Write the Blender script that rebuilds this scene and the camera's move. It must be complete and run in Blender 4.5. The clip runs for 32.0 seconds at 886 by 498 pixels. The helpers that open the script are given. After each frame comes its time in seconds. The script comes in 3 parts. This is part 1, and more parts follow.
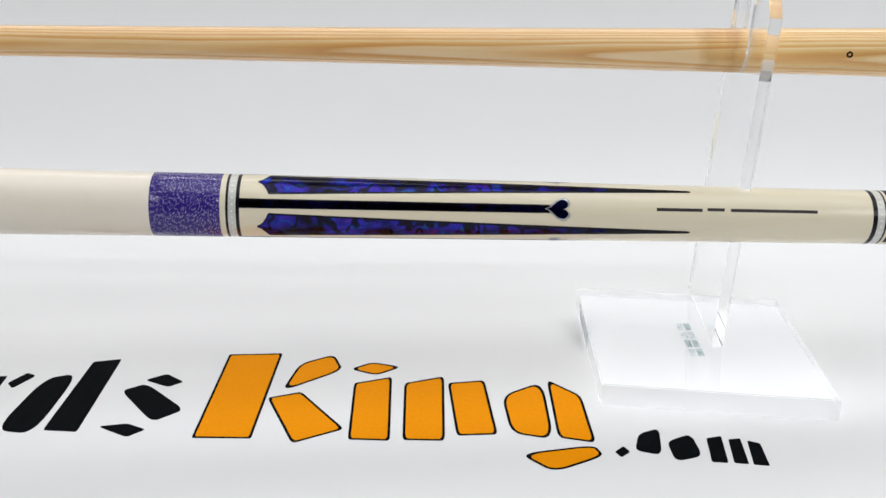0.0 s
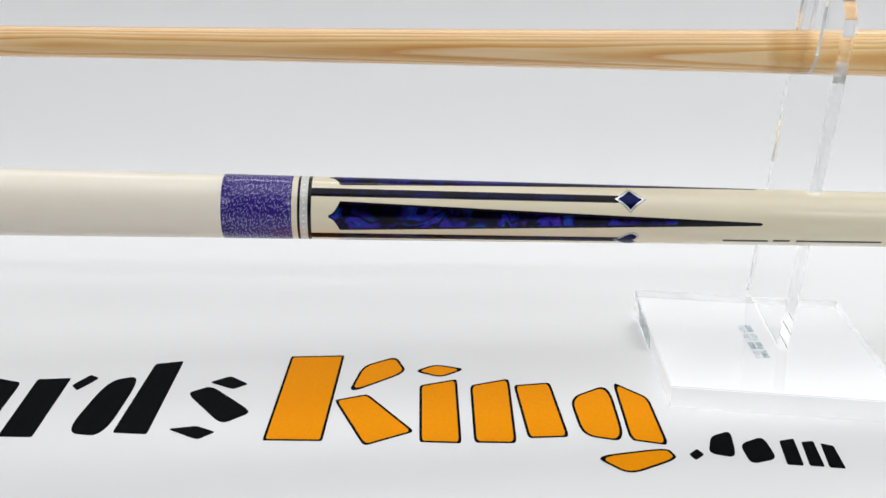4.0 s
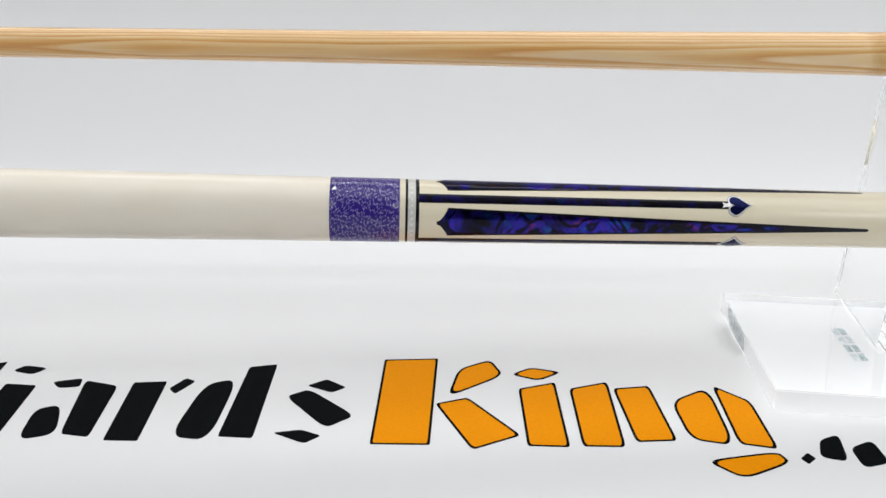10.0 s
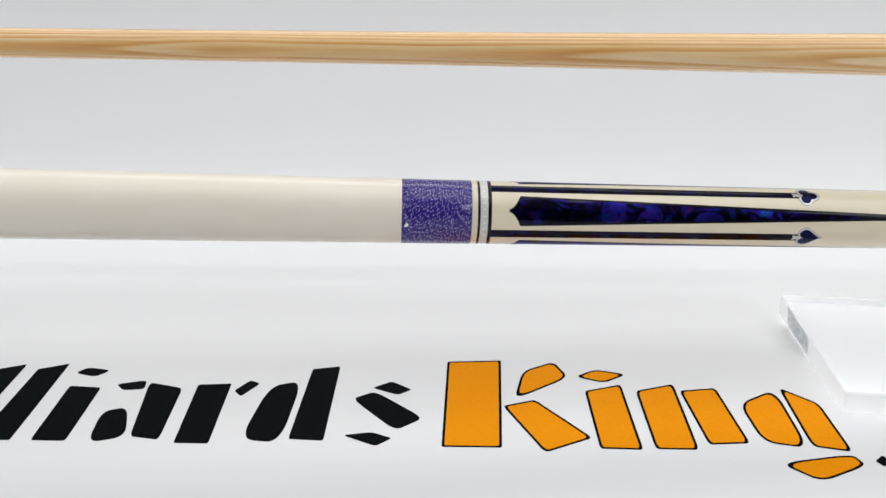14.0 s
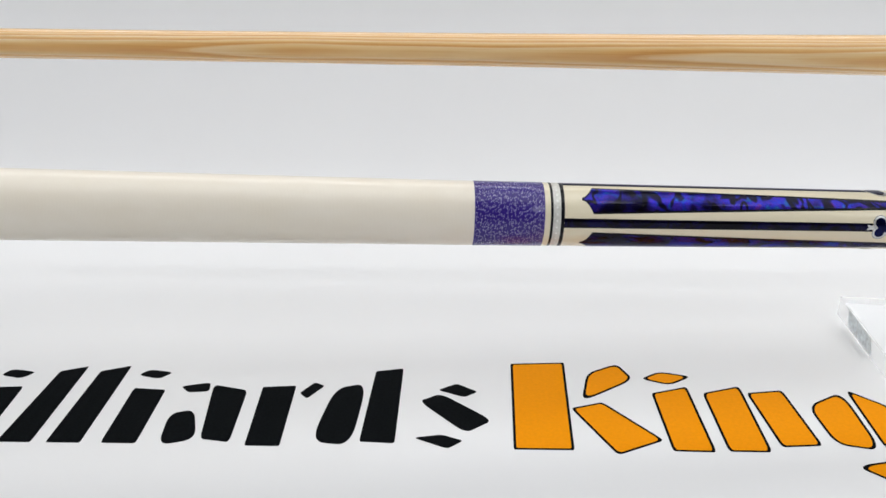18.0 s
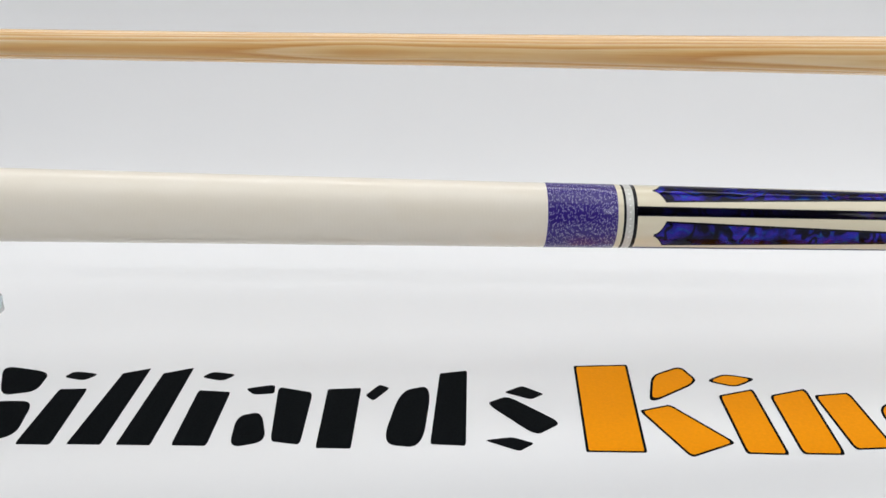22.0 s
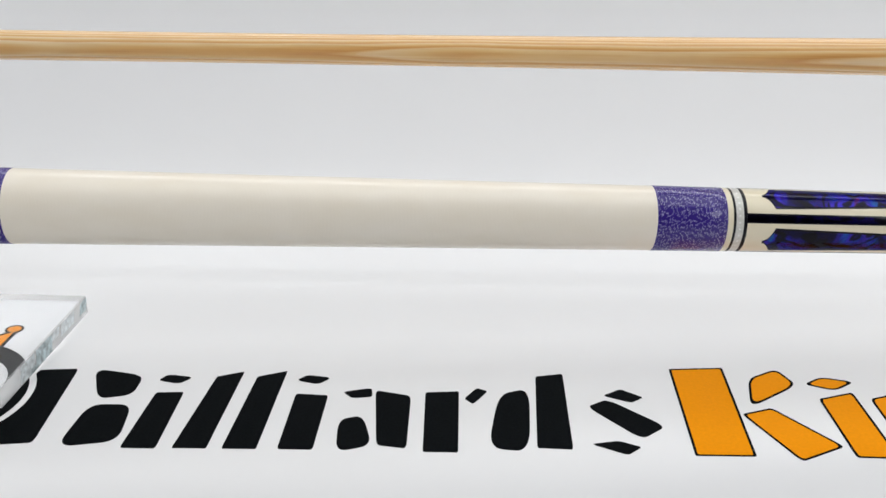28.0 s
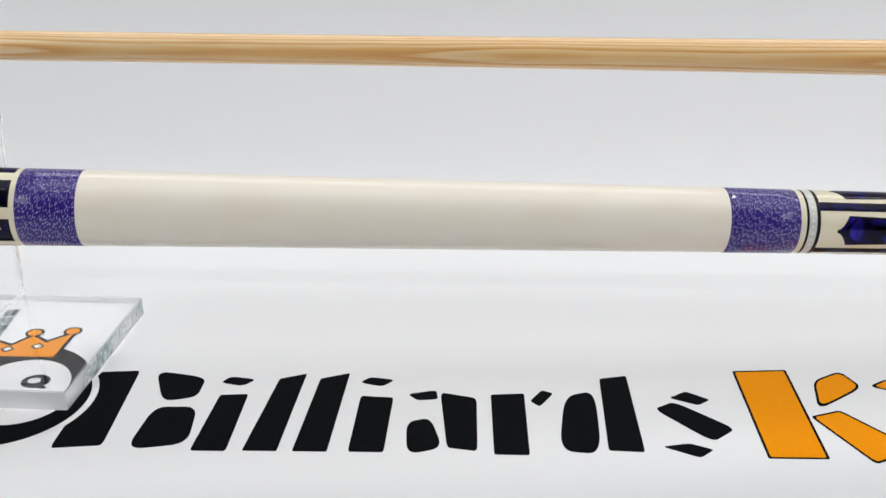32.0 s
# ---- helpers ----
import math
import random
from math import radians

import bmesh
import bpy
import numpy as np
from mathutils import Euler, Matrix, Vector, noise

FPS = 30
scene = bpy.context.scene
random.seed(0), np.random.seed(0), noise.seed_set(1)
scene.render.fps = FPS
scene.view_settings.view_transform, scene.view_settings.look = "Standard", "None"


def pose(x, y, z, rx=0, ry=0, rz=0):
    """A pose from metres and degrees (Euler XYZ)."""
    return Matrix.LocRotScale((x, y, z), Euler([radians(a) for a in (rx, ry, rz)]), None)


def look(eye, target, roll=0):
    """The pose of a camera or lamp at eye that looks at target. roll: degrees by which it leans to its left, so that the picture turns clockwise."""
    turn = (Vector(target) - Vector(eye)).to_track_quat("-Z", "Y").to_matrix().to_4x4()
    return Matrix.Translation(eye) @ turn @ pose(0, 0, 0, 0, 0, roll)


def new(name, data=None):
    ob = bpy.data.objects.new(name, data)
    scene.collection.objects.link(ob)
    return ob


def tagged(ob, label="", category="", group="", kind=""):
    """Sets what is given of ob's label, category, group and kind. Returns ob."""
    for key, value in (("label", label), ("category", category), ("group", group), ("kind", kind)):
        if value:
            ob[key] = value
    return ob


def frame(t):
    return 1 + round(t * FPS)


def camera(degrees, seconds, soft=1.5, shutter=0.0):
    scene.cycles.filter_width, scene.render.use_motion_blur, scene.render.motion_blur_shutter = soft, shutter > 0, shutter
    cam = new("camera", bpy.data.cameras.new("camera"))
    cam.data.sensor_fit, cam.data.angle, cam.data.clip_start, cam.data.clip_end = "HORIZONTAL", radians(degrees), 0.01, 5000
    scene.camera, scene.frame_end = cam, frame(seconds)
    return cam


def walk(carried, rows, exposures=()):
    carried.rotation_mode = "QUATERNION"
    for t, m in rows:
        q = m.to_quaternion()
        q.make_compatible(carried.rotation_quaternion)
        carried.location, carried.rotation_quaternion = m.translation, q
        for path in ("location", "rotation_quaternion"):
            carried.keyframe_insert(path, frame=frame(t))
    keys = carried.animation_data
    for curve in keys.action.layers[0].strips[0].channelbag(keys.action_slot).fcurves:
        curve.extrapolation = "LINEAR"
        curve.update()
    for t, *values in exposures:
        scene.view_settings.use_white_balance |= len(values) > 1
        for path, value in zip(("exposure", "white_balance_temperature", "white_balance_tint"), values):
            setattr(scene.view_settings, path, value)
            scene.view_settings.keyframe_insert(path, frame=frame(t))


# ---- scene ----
# camera: a slow level slide to the left past the display
LENS = 47.07
cam = camera(LENS, 32.0, soft=1.5)
TURN = (65.765, 0.52, 2.387)
ROWS = [
    (0.0, 0.11220, 0.0, 0.23055), (4.0, 0.08418, 0.0, 0.23119), (8.0, 0.05611, 0.0, 0.23183),
    (12.0, 0.02801, 0.0, 0.23247), (16.0, -0.00010, 0.0, 0.23311), (20.0, -0.02820, 0.0, 0.23375),
    (24.0, -0.05626, 0.0, 0.23439), (28.0, -0.08427, 0.0, 0.23503), (32.0, -0.11220, 0.0, 0.23567),
]
walk(cam, [(t, pose(x, y, z, *TURN)) for t, x, y, z in ROWS])

# ---- light ----
scene.view_settings.exposure = 0.0
world = bpy.data.worlds.new("studio")
scene.world = world
world.use_nodes = True
world.node_tree.nodes["Background"].inputs[0].default_value = (0.80, 0.82, 0.84, 1)
world.node_tree.nodes["Background"].inputs[1].default_value = 0.0


def area_lamp(name, eye, target, sx, sy, watts, color=(1, 1, 1)):
    data = bpy.data.lights.new(name, "AREA")
    data.shape, data.size, data.size_y, data.energy, data.color = "RECTANGLE", sx, sy, watts, color
    ob = new(name, data)
    ob.matrix_world = look(eye, target)
    return ob


area_lamp("overhead_softbox", (0.45, 0.45, 1.85), (0.45, 0.45, 0), 2.8, 1.10, 14.4, (0.99, 0.995, 1.0))
# Unseen fill lamps behind and in front, added to even the sheet's brightness.
area_lamp("rear_fill_lamp", (0.45, 1.45, 1.26), (0.45, 0.40, 0.05), 2.8, 0.40, 11.0, (0.985, 0.995, 1.0))
area_lamp("front_fill_lamp_east", (1.60, -0.75, 1.20), (0.15, 0.40, 0.05), 1.0, 0.66, 8.1, (0.985, 0.995, 1.0))
area_lamp("front_fill_lamp_west", (-1.50, -0.75, 1.20), (-0.05, 0.40, 0.05), 1.0, 0.66, 6.9, (0.985, 0.995, 1.0))
area_lamp("strip_light", (0.30, 0.01, 1.08), (0.30, 0.375, 0.08), 2.4, 0.05, 1.7, (1.0, 1.0, 1.0))

# ---- materials ----


def material(name):
    mat = bpy.data.materials.new(name)
    mat.use_nodes = True
    return mat, mat.node_tree.nodes, mat.node_tree.links, mat.node_tree.nodes["Principled BSDF"]


def setp(b, color=None, rough=None, metal=None, spec=None, coat=None, coat_rough=None):
    for key, v in (("Base Color", color), ("Roughness", rough), ("Metallic", metal), ("Specular IOR Level", spec),
                   ("Coat Weight", coat), ("Coat Roughness", coat_rough)):
        if v is not None:
            b.inputs[key].default_value = (*v, 1) if key == "Base Color" else v


def coords(n, l, scale=(1, 1, 1), kind="Object", rot=(0, 0, 0)):
    tc = n.new("ShaderNodeTexCoord")
    mp = n.new("ShaderNodeMapping")
    mp.inputs["Scale"].default_value = scale
    mp.inputs["Rotation"].default_value = [radians(a) for a in rot]
    l.new(tc.outputs[kind], mp.inputs["Vector"])
    return mp.outputs["Vector"]


def tex_noise(n, l, vec, scale, detail=3.0, rough=0.5, distort=0.0):
    t = n.new("ShaderNodeTexNoise")
    t.inputs["Scale"].default_value, t.inputs["Detail"].default_value = scale, detail
    t.inputs["Roughness"].default_value, t.inputs["Distortion"].default_value = rough, distort
    l.new(vec, t.inputs["Vector"])
    return t.outputs["Fac"]


def ramp(n, l, fac, stops):
    r = n.new("ShaderNodeValToRGB")
    while len(r.color_ramp.elements) < len(stops):
        r.color_ramp.elements.new(0.5)
    for e, (p, c) in zip(r.color_ramp.elements, stops):
        e.position, e.color = p, (*c, 1)
    l.new(fac, r.inputs["Fac"])
    return r.outputs["Color"]


def bump(n, l, b, height, strength, distance):
    m = n.new("ShaderNodeBump")
    m.inputs["Strength"].default_value, m.inputs["Distance"].default_value = strength, distance
    l.new(height, m.inputs["Height"])
    l.new(m.outputs["Normal"], b.inputs["Normal"])


def mix(n, l, fac, a, b, mode="MIX"):
    m = n.new("ShaderNodeMix")
    m.data_type, m.blend_type = "RGBA", mode
    for sock, v in ((m.inputs[0], fac), (m.inputs[6], a), (m.inputs[7], b)):
        if isinstance(v, (int, float)):
            sock.default_value = v
        elif isinstance(v, tuple):
            sock.default_value = (*v, 1)
        else:
            l.new(v, sock)
    return m.outputs[2]


def plain(name, color, rough, metal=0.0, coat=0.0, vary=0.06, scale=60.0, spec=0.5):
    mat, n, l, b = material(name)
    setp(b, color, rough, metal, spec, coat, 0.03)
    f = tex_noise(n, l, coords(n, l), scale, 4)
    lo, hi = tuple(c * (1 - vary) for c in color), tuple(min(1, c * (1 + vary)) for c in color)
    l.new(ramp(n, l, f, [(0.3, lo), (0.7, hi)]), b.inputs["Base Color"])
    return mat


def make_sheet():
    mat, n, l, b = material("white_vinyl_sheet")
    setp(b, rough=0.55, spec=0.3)
    v = coords(n, l)
    l.new(ramp(n, l, tex_noise(n, l, v, 2.5, 3), [(0.3, (0.80, 0.806, 0.817)), (0.7, (0.83, 0.836, 0.845))]), b.inputs["Base Color"])
    bump(n, l, b, tex_noise(n, l, v, 1400, 2), 0.05, 0.0002)
    return mat


def make_linen():
    mat, n, l, b = material("ivory_linen_wrap")
    setp(b, rough=0.42, spec=0.4, coat=0.55, coat_rough=0.17)
    v = coords(n, l)
    w = n.new("ShaderNodeTexWave")
    w.wave_type, w.bands_direction = "BANDS", "X"
    w.inputs["Scale"].default_value, w.inputs["Distortion"].default_value = 620, 0.35
    w.inputs["Detail"].default_value = 1
    l.new(v, w.inputs["Vector"])
    spots = tex_noise(n, l, coords(n, l, (1, 2.5, 2.5)), 45, 4)
    base = ramp(n, l, spots, [(0.25, (0.845, 0.775, 0.650)), (0.75, (0.878, 0.820, 0.715))])
    l.new(mix(n, l, 0.05, base, w.outputs["Color"], "MULTIPLY"), b.inputs["Base Color"])
    bump(n, l, b, w.outputs["Fac"], 0.06, 0.00008)
    return mat


def make_purple():
    mat, n, l, b = material("purple_flecked_thread")
    setp(b, rough=0.45, spec=0.2, coat=0.6, coat_rough=0.07)
    # short slanted flecks, laid round the barrel
    v = coords(n, l, kind="UV")
    turn = n.new("ShaderNodeMapping")
    turn.inputs["Rotation"].default_value = (0, 0, radians(27))
    l.new(v, turn.inputs["Vector"])
    mp = n.new("ShaderNodeMapping")
    mp.inputs["Scale"].default_value = (2500, 400, 1)
    l.new(turn.outputs["Vector"], mp.inputs["Vector"])
    cell = n.new("ShaderNodeTexVoronoi")
    cell.voronoi_dimensions = "2D"
    cell.inputs["Scale"].default_value = 1.0
    l.new(mp.outputs["Vector"], cell.inputs["Vector"])
    f = cell.outputs["Distance"]
    mask = ramp(n, l, f, [(0.09, (1, 1, 1)), (0.21, (0, 0, 0))])
    g = tex_noise(n, l, v, 900, 3)
    base = ramp(n, l, g, [(0.3, (0.016, 0.005, 0.145)), (0.7, (0.030, 0.010, 0.215))])
    l.new(mix(n, l, mask, base, (0.62, 0.58, 0.92)), b.inputs["Base Color"])
    bump(n, l, b, mask, 0.25, 0.00008)
    return mat


def make_cream():
    mat, n, l, b = material("ivory_lacquer")
    setp(b, rough=0.35, spec=0.4, coat=0.6, coat_rough=0.11)
    f = tex_noise(n, l, coords(n, l, (1, 12, 12)), 22, 4)
    l.new(ramp(n, l, f, [(0.25, (0.765, 0.690, 0.505)), (0.75, (0.805, 0.740, 0.570))]), b.inputs["Base Color"])
    return mat


def make_shell(name, bright):
    mat, n, l, b = material(name)
    setp(b, rough=0.26, metal=0.8, spec=0.2, coat=0.3, coat_rough=0.04)
    b.inputs["Specular Tint"].default_value = (0.16, 0.10, 0.55, 1)
    info = n.new("ShaderNodeObjectInfo")
    tc = n.new("ShaderNodeTexCoord")
    add = n.new("ShaderNodeVectorMath")
    add.operation = "MULTIPLY_ADD"
    add.inputs[1].default_value = (1, 1, 1)
    comb = n.new("ShaderNodeCombineXYZ")
    l.new(info.outputs["Random"], comb.inputs[0])
    l.new(info.outputs["Random"], comb.inputs[1])
    l.new(tc.outputs["UV"], add.inputs[0])
    l.new(comb.outputs[0], add.inputs[2])
    # rings like the growth lines of abalone: contour bands of a slow noise
    slow = tex_noise(n, l, add.outputs[0], 75, 2, 0.5, 0.7)
    sc = n.new("ShaderNodeMath")
    sc.operation = "MULTIPLY"
    sc.inputs[1].default_value = 34.0
    l.new(slow, sc.inputs[0])
    sn = n.new("ShaderNodeMath")
    sn.operation = "SINE"
    l.new(sc.outputs[0], sn.inputs[0])
    half = n.new("ShaderNodeMath")
    half.operation = "MULTIPLY_ADD"
    half.inputs[1].default_value, half.inputs[2].default_value = 0.5, 0.5
    l.new(sn.outputs[0], half.inputs[0])
    k = bright
    hue = ramp(n, l, tex_noise(n, l, add.outputs[0], 120, 3, 0.5, 1.5),
               [(0.32, (0.03 * k, 0.22 * k, 0.75 * k)), (0.42, (0.03 * k, 0.05 * k, 0.95 * k)), (0.52, (0.10 * k, 0.04 * k, 0.80 * k)),
                (0.60, (0.03 * k, 0.05 * k, 0.95 * k)), (0.68, (0.28 * k, 0.05 * k, 0.62 * k)), (0.76, (0.36 * k, 0.04 * k, 0.30 * k))])
    lines = ramp(n, l, half.outputs[0], [(0.0, (0.01, 0.01, 0.02)), (0.30, (0.20, 0.17, 0.22)), (0.60, (1, 1, 1))])
    patches = ramp(n, l, tex_noise(n, l, add.outputs[0], 55, 3, 0.55, 0.5), [(0.42, (0.05, 0.03, 0.06)), (0.58, (1, 1, 1))])
    l.new(mix(n, l, 1.0, mix(n, l, 1.0, hue, lines, "MULTIPLY"), patches, "MULTIPLY"), b.inputs["Base Color"])
    return mat


def make_wood():
    mat, n, l, b = material("pale_shaft_wood")
    setp(b, rough=0.38, spec=0.4, coat=0.7, coat_rough=0.08)
    # flat-sawn: growth layers lie across the line of sight, so they show as long flames in the middle and as fine lines at the edges
    sep = n.new("ShaderNodeSeparateXYZ")
    l.new(coords(n, l), sep.inputs[0])

    def calc(op, *values):
        m = n.new("ShaderNodeMath")
        m.operation = op
        for sock, v in zip(m.inputs, values):
            if isinstance(v, (int, float)):
                sock.default_value = v
            else:
                l.new(v, sock)
        return m.outputs[0]

    slow = tex_noise(n, l, coords(n, l, (3.8, 14, 14)), 1.0, 2, 0.5, 0.3)
    wobble = tex_noise(n, l, coords(n, l, (16, 110, 110)), 1.0, 2, 0.5)
    across = calc("ADD", calc("MULTIPLY", sep.outputs[1], -800.0), calc("MULTIPLY", sep.outputs[2], -40.0))
    layer = calc("ADD", across, calc("ADD", calc("MULTIPLY", slow, 3.6), calc("MULTIPLY", wobble, 0.55)))
    ring = calc("FRACT", layer)
    c1 = ramp(n, l, ring, [(0.0, (0.86, 0.62, 0.35)), (0.10, (0.89, 0.69, 0.43)), (0.38, (0.86, 0.63, 0.33)), (0.66, (0.80, 0.49, 0.19)), (0.90, (0.73, 0.39, 0.135)), (0.97, (0.82, 0.55, 0.26))])
    tone = tex_noise(n, l, coords(n, l, (5.0, 60, 60)), 1.0, 2, 0.5)
    c2 = ramp(n, l, tone, [(0.35, (0.96, 0.86, 0.70)), (0.65, (1, 1, 1))])
    pores = tex_noise(n, l, coords(n, l, (22, 900, 1300)), 1.0, 3, 0.6)
    c3 = ramp(n, l, pores, [(0.28, (0.86, 0.70, 0.52)), (0.52, (1, 1, 1))])
    col = mix(n, l, 0.6, mix(n, l, 0.8, c1, c2, "MULTIPLY"), c3, "MULTIPLY")
    # darker collar painted for the stand's reflection, and paler wood towards the joint
    collar_noise = tex_noise(n, l, coords(n, l, (160, 260, 260)), 1.0, 3, 0.6)
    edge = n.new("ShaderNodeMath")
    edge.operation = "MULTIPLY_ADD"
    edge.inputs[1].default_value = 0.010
    l.new(collar_noise, edge.inputs[0])
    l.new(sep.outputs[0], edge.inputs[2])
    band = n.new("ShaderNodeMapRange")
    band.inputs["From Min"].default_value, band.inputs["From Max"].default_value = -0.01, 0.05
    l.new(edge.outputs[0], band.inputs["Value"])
    collar_tint = ramp(n, l, band.outputs[0], [(0.20, (1, 1, 1)), (0.30, (0.76, 0.65, 0.44)), (0.40, (0.84, 0.74, 0.54)), (0.48, (0.68, 0.55, 0.34)), (0.56, (1, 1, 0.88))])
    l.new(mix(n, l, 0.85, col, collar_tint, "MULTIPLY"), b.inputs["Base Color"])
    bump(n, l, b, pores, 0.03, 0.0001)
    return mat


def make_acrylic(name, color, rough=0.0, clear=1.0):
    mat, n, l, b = material(name)
    setp(b, color, rough)
    b.inputs["Transmission Weight"].default_value = clear
    b.inputs["IOR"].default_value = 1.49
    return mat


SHEET = make_sheet()
LINEN = make_linen()
PURPLE = make_purple()
CREAM = make_cream()
SHELL = make_shell("blue_violet_shell", 0.39)
SHELL_DARK = make_shell("dark_blue_shell", 0.05)
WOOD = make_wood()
ACRYLIC = make_acrylic("clear_acrylic", (0.985, 0.99, 0.99))
# Edge colour whitened to stand for the pale reflections of polished acrylic.
ACRYLIC_EDGE = make_acrylic("whitened_acrylic_edge", (0.97, 0.978, 0.982), 0.16, 0.55)
# Clear acrylic tinted darker, so the sheet beneath does not look over-bright.
ACRYLIC_DIM = make_acrylic("dimmed_acrylic", (0.942, 0.950, 0.957))
FROST = make_acrylic("frosted_acrylic", (0.97, 0.975, 0.978), 0.5, 0.5)
# Pale and darker grey (below) colours painted for reflections in the stands.
REFLECT_PALE = plain("pale_reflection_tint", (0.62, 0.67, 0.69), 0.4, vary=0.35, scale=420)
BLACK = plain("black_lacquer", (0.005, 0.005, 0.008), 0.3, coat=0.3, spec=0.08)
SILVER = plain("brushed_silver", (0.64, 0.64, 0.60), 0.38, metal=0.15, vary=0.12, scale=900)
SILVER_EDGE = plain("bright_silver_edge", (0.62, 0.63, 0.63), 0.28, metal=0.75, coat=0.2, vary=0.15, scale=700)
SEAM = plain("grey_glue_seam", (0.10, 0.10, 0.10), 0.4)
NAVY = plain("navy_enamel", (0.002, 0.004, 0.045), 0.2, metal=0.9, coat=0.1, vary=0.4, scale=500, spec=0.3)
DOT = plain("pearl_dot", (0.9, 0.9, 0.88), 0.2, coat=0.8)
INK = plain("black_print", (0.004, 0.005, 0.006), 0.6, vary=0.3, scale=900, spec=0.015)
ORANGE = plain("orange_print", (0.87, 0.30, 0.0), 0.55, vary=0.04, scale=700, spec=0.04)
PAPER = plain("white_print", (0.80, 0.80, 0.81), 0.4)
WALL = plain("studio_wall_paint", (0.87, 0.87, 0.875), 0.8, scale=8)
GREY = plain("studio_grey_paint", (0.14, 0.14, 0.145), 0.8, scale=8)
REFLECT_GREY = plain("grey_reflection_tint", (0.42, 0.50, 0.52), 0.35, metal=0.3, vary=0.5, scale=420)
PEN = plain("dark_pen_ink", (0.02, 0.012, 0.014), 0.5)

# ---- building helpers ----


def part(name, bm, mat, parent=None, label="", smooth=False):
    me = bpy.data.meshes.new(name)
    bm.to_mesh(me)
    bm.free()
    me.materials.append(mat)
    if smooth:
        for f in me.polygons:
            f.use_smooth = True
    ob = new(name, me)
    if parent is not None:
        ob.parent = parent
    if label:
        tagged(ob, label)
    return ob


def box(x0, x1, y0, y1, z0, z1, bev=0.0):
    bm = bmesh.new()
    bmesh.ops.create_cube(bm, size=1)
    for v in bm.verts:
        v.co = ((x0 + x1) / 2 + v.co.x * (x1 - x0), (y0 + y1) / 2 + v.co.y * (y1 - y0), (z0 + z1) / 2 + v.co.z * (z1 - z0))
    if bev:
        bmesh.ops.bevel(bm, geom=bm.edges[:], offset=bev, segments=2, affect="EDGES", profile=0.5)
    return bm


def lathe(profile, n=96, bend=None):
    """A solid turned round x. profile: (s, radius) pairs; bend(s): how far its axis strays there."""
    bm = bmesh.new()
    uv = bm.loops.layers.uv.new("UVMap")

    def turned(s, r):
        dy, dz = bend(s) if bend else (0.0, 0.0)
        return [bm.verts.new((s, dy - r * math.cos(2 * math.pi * k / n), dz + r * math.sin(2 * math.pi * k / n))) for k in range(n)]

    rings = [turned(s, r) for s, r in profile]
    for (s0, r0), (s1, r1), a, b in zip(profile, profile[1:], rings, rings[1:]):
        for k in range(n):
            j = (k + 1) % n
            f = bm.faces.new((a[k], b[k], b[j], a[j]))
            for lo, (s, q) in zip(f.loops, ((s0, k), (s1, k), (s1, k + 1), (s0, k + 1))):
                lo[uv].uv = (s, q * 2 * math.pi * 0.0125 / n)
    for (s, r), flip in ((profile[0], False), (profile[-1], True)):
        cap = turned(s, r)
        bm.faces.new(cap[::-1] if flip else cap)
    bmesh.ops.recalc_face_normals(bm, faces=bm.faces[:])
    return bm


# ---- studio ----
def sheet_height(y):
    y0, r = 0.55, 0.17
    if y <= y0:
        return y, 0.0
    a = min((y - y0) / r, math.pi / 2)
    return y0 + r * math.sin(a), r * (1 - math.cos(a)) + max(0.0, y - y0 - r * math.pi / 2)


def build_studio():
    bm = bmesh.new()
    ys = [-0.45, 0.0, 0.3, 0.55] + [0.55 + 0.17 * math.pi / 2 * k / 32 for k in range(1, 33)] + [0.825]
    xs = [-1.2 + 2.4 * k / 12 for k in range(13)]
    grid = [[bm.verts.new((x, *sheet_height(y))) for x in xs] for y in ys]
    for a, b in zip(grid, grid[1:]):
        for k in range(len(xs) - 1):
            bm.faces.new((a[k], a[k + 1], b[k + 1], b[k]))
    ob = part("backdrop", bm, SHEET, smooth=True)
    tagged(ob, "white glossy vinyl sweep sheet printed with bold black and orange shapes", "backdrop", kind="structure")
    mod = ob.modifiers.new("thickness", "SOLIDIFY")
    mod.thickness, mod.offset = 0.0012, -1
    # Unseen, added room: white walls bounce light; grey floor and south wall darken reflections.
    x0, x1, y0, y1, z1 = -1.9, 1.9, -2.5, 1.9, 2.1
    for name, b, mat, label in (
            ("floor", box(x0, x1, y0, y1, -0.06, -0.004), GREY, "unseen plain grey studio floor"),
            ("ceiling", box(x0, x1, y0, y1, z1, z1 + 0.06), WALL, "unseen plain white studio ceiling"),
            ("wall_west", box(x0 - 0.06, x0, y0, y1, -0.06, z1 + 0.06), WALL, "unseen plain white studio wall"),
            ("wall_east", box(x1, x1 + 0.06, y0, y1, -0.06, z1 + 0.06), WALL, "unseen plain white studio wall"),
            ("wall_south", box(x0 - 0.06, x1 + 0.06, y0 - 0.06, y0, -0.06, z1 + 0.06), GREY, "unseen dark grey wall that keeps reflections dark"),
            ("wall_north", box(x0 - 0.06, x1 + 0.06, y1, y1 + 0.06, -0.06, z1 + 0.06), WALL, "unseen plain white studio wall")):
        tagged(part(name, b, mat), label, name.split("_")[0], kind="structure")
    return ob


SWEEP = build_studio()

# ---- pool cue ----
AXIS = (0.0, 0.3752, 0.0800, 2.62, 4.66)  # a point of the axis, its fall and its turn
START, SPIN = 0.0, 16.1  # degrees, degrees a second


def radius(s):
    return 0.01262 - 0.00627 * s + 0.00265 * s * s


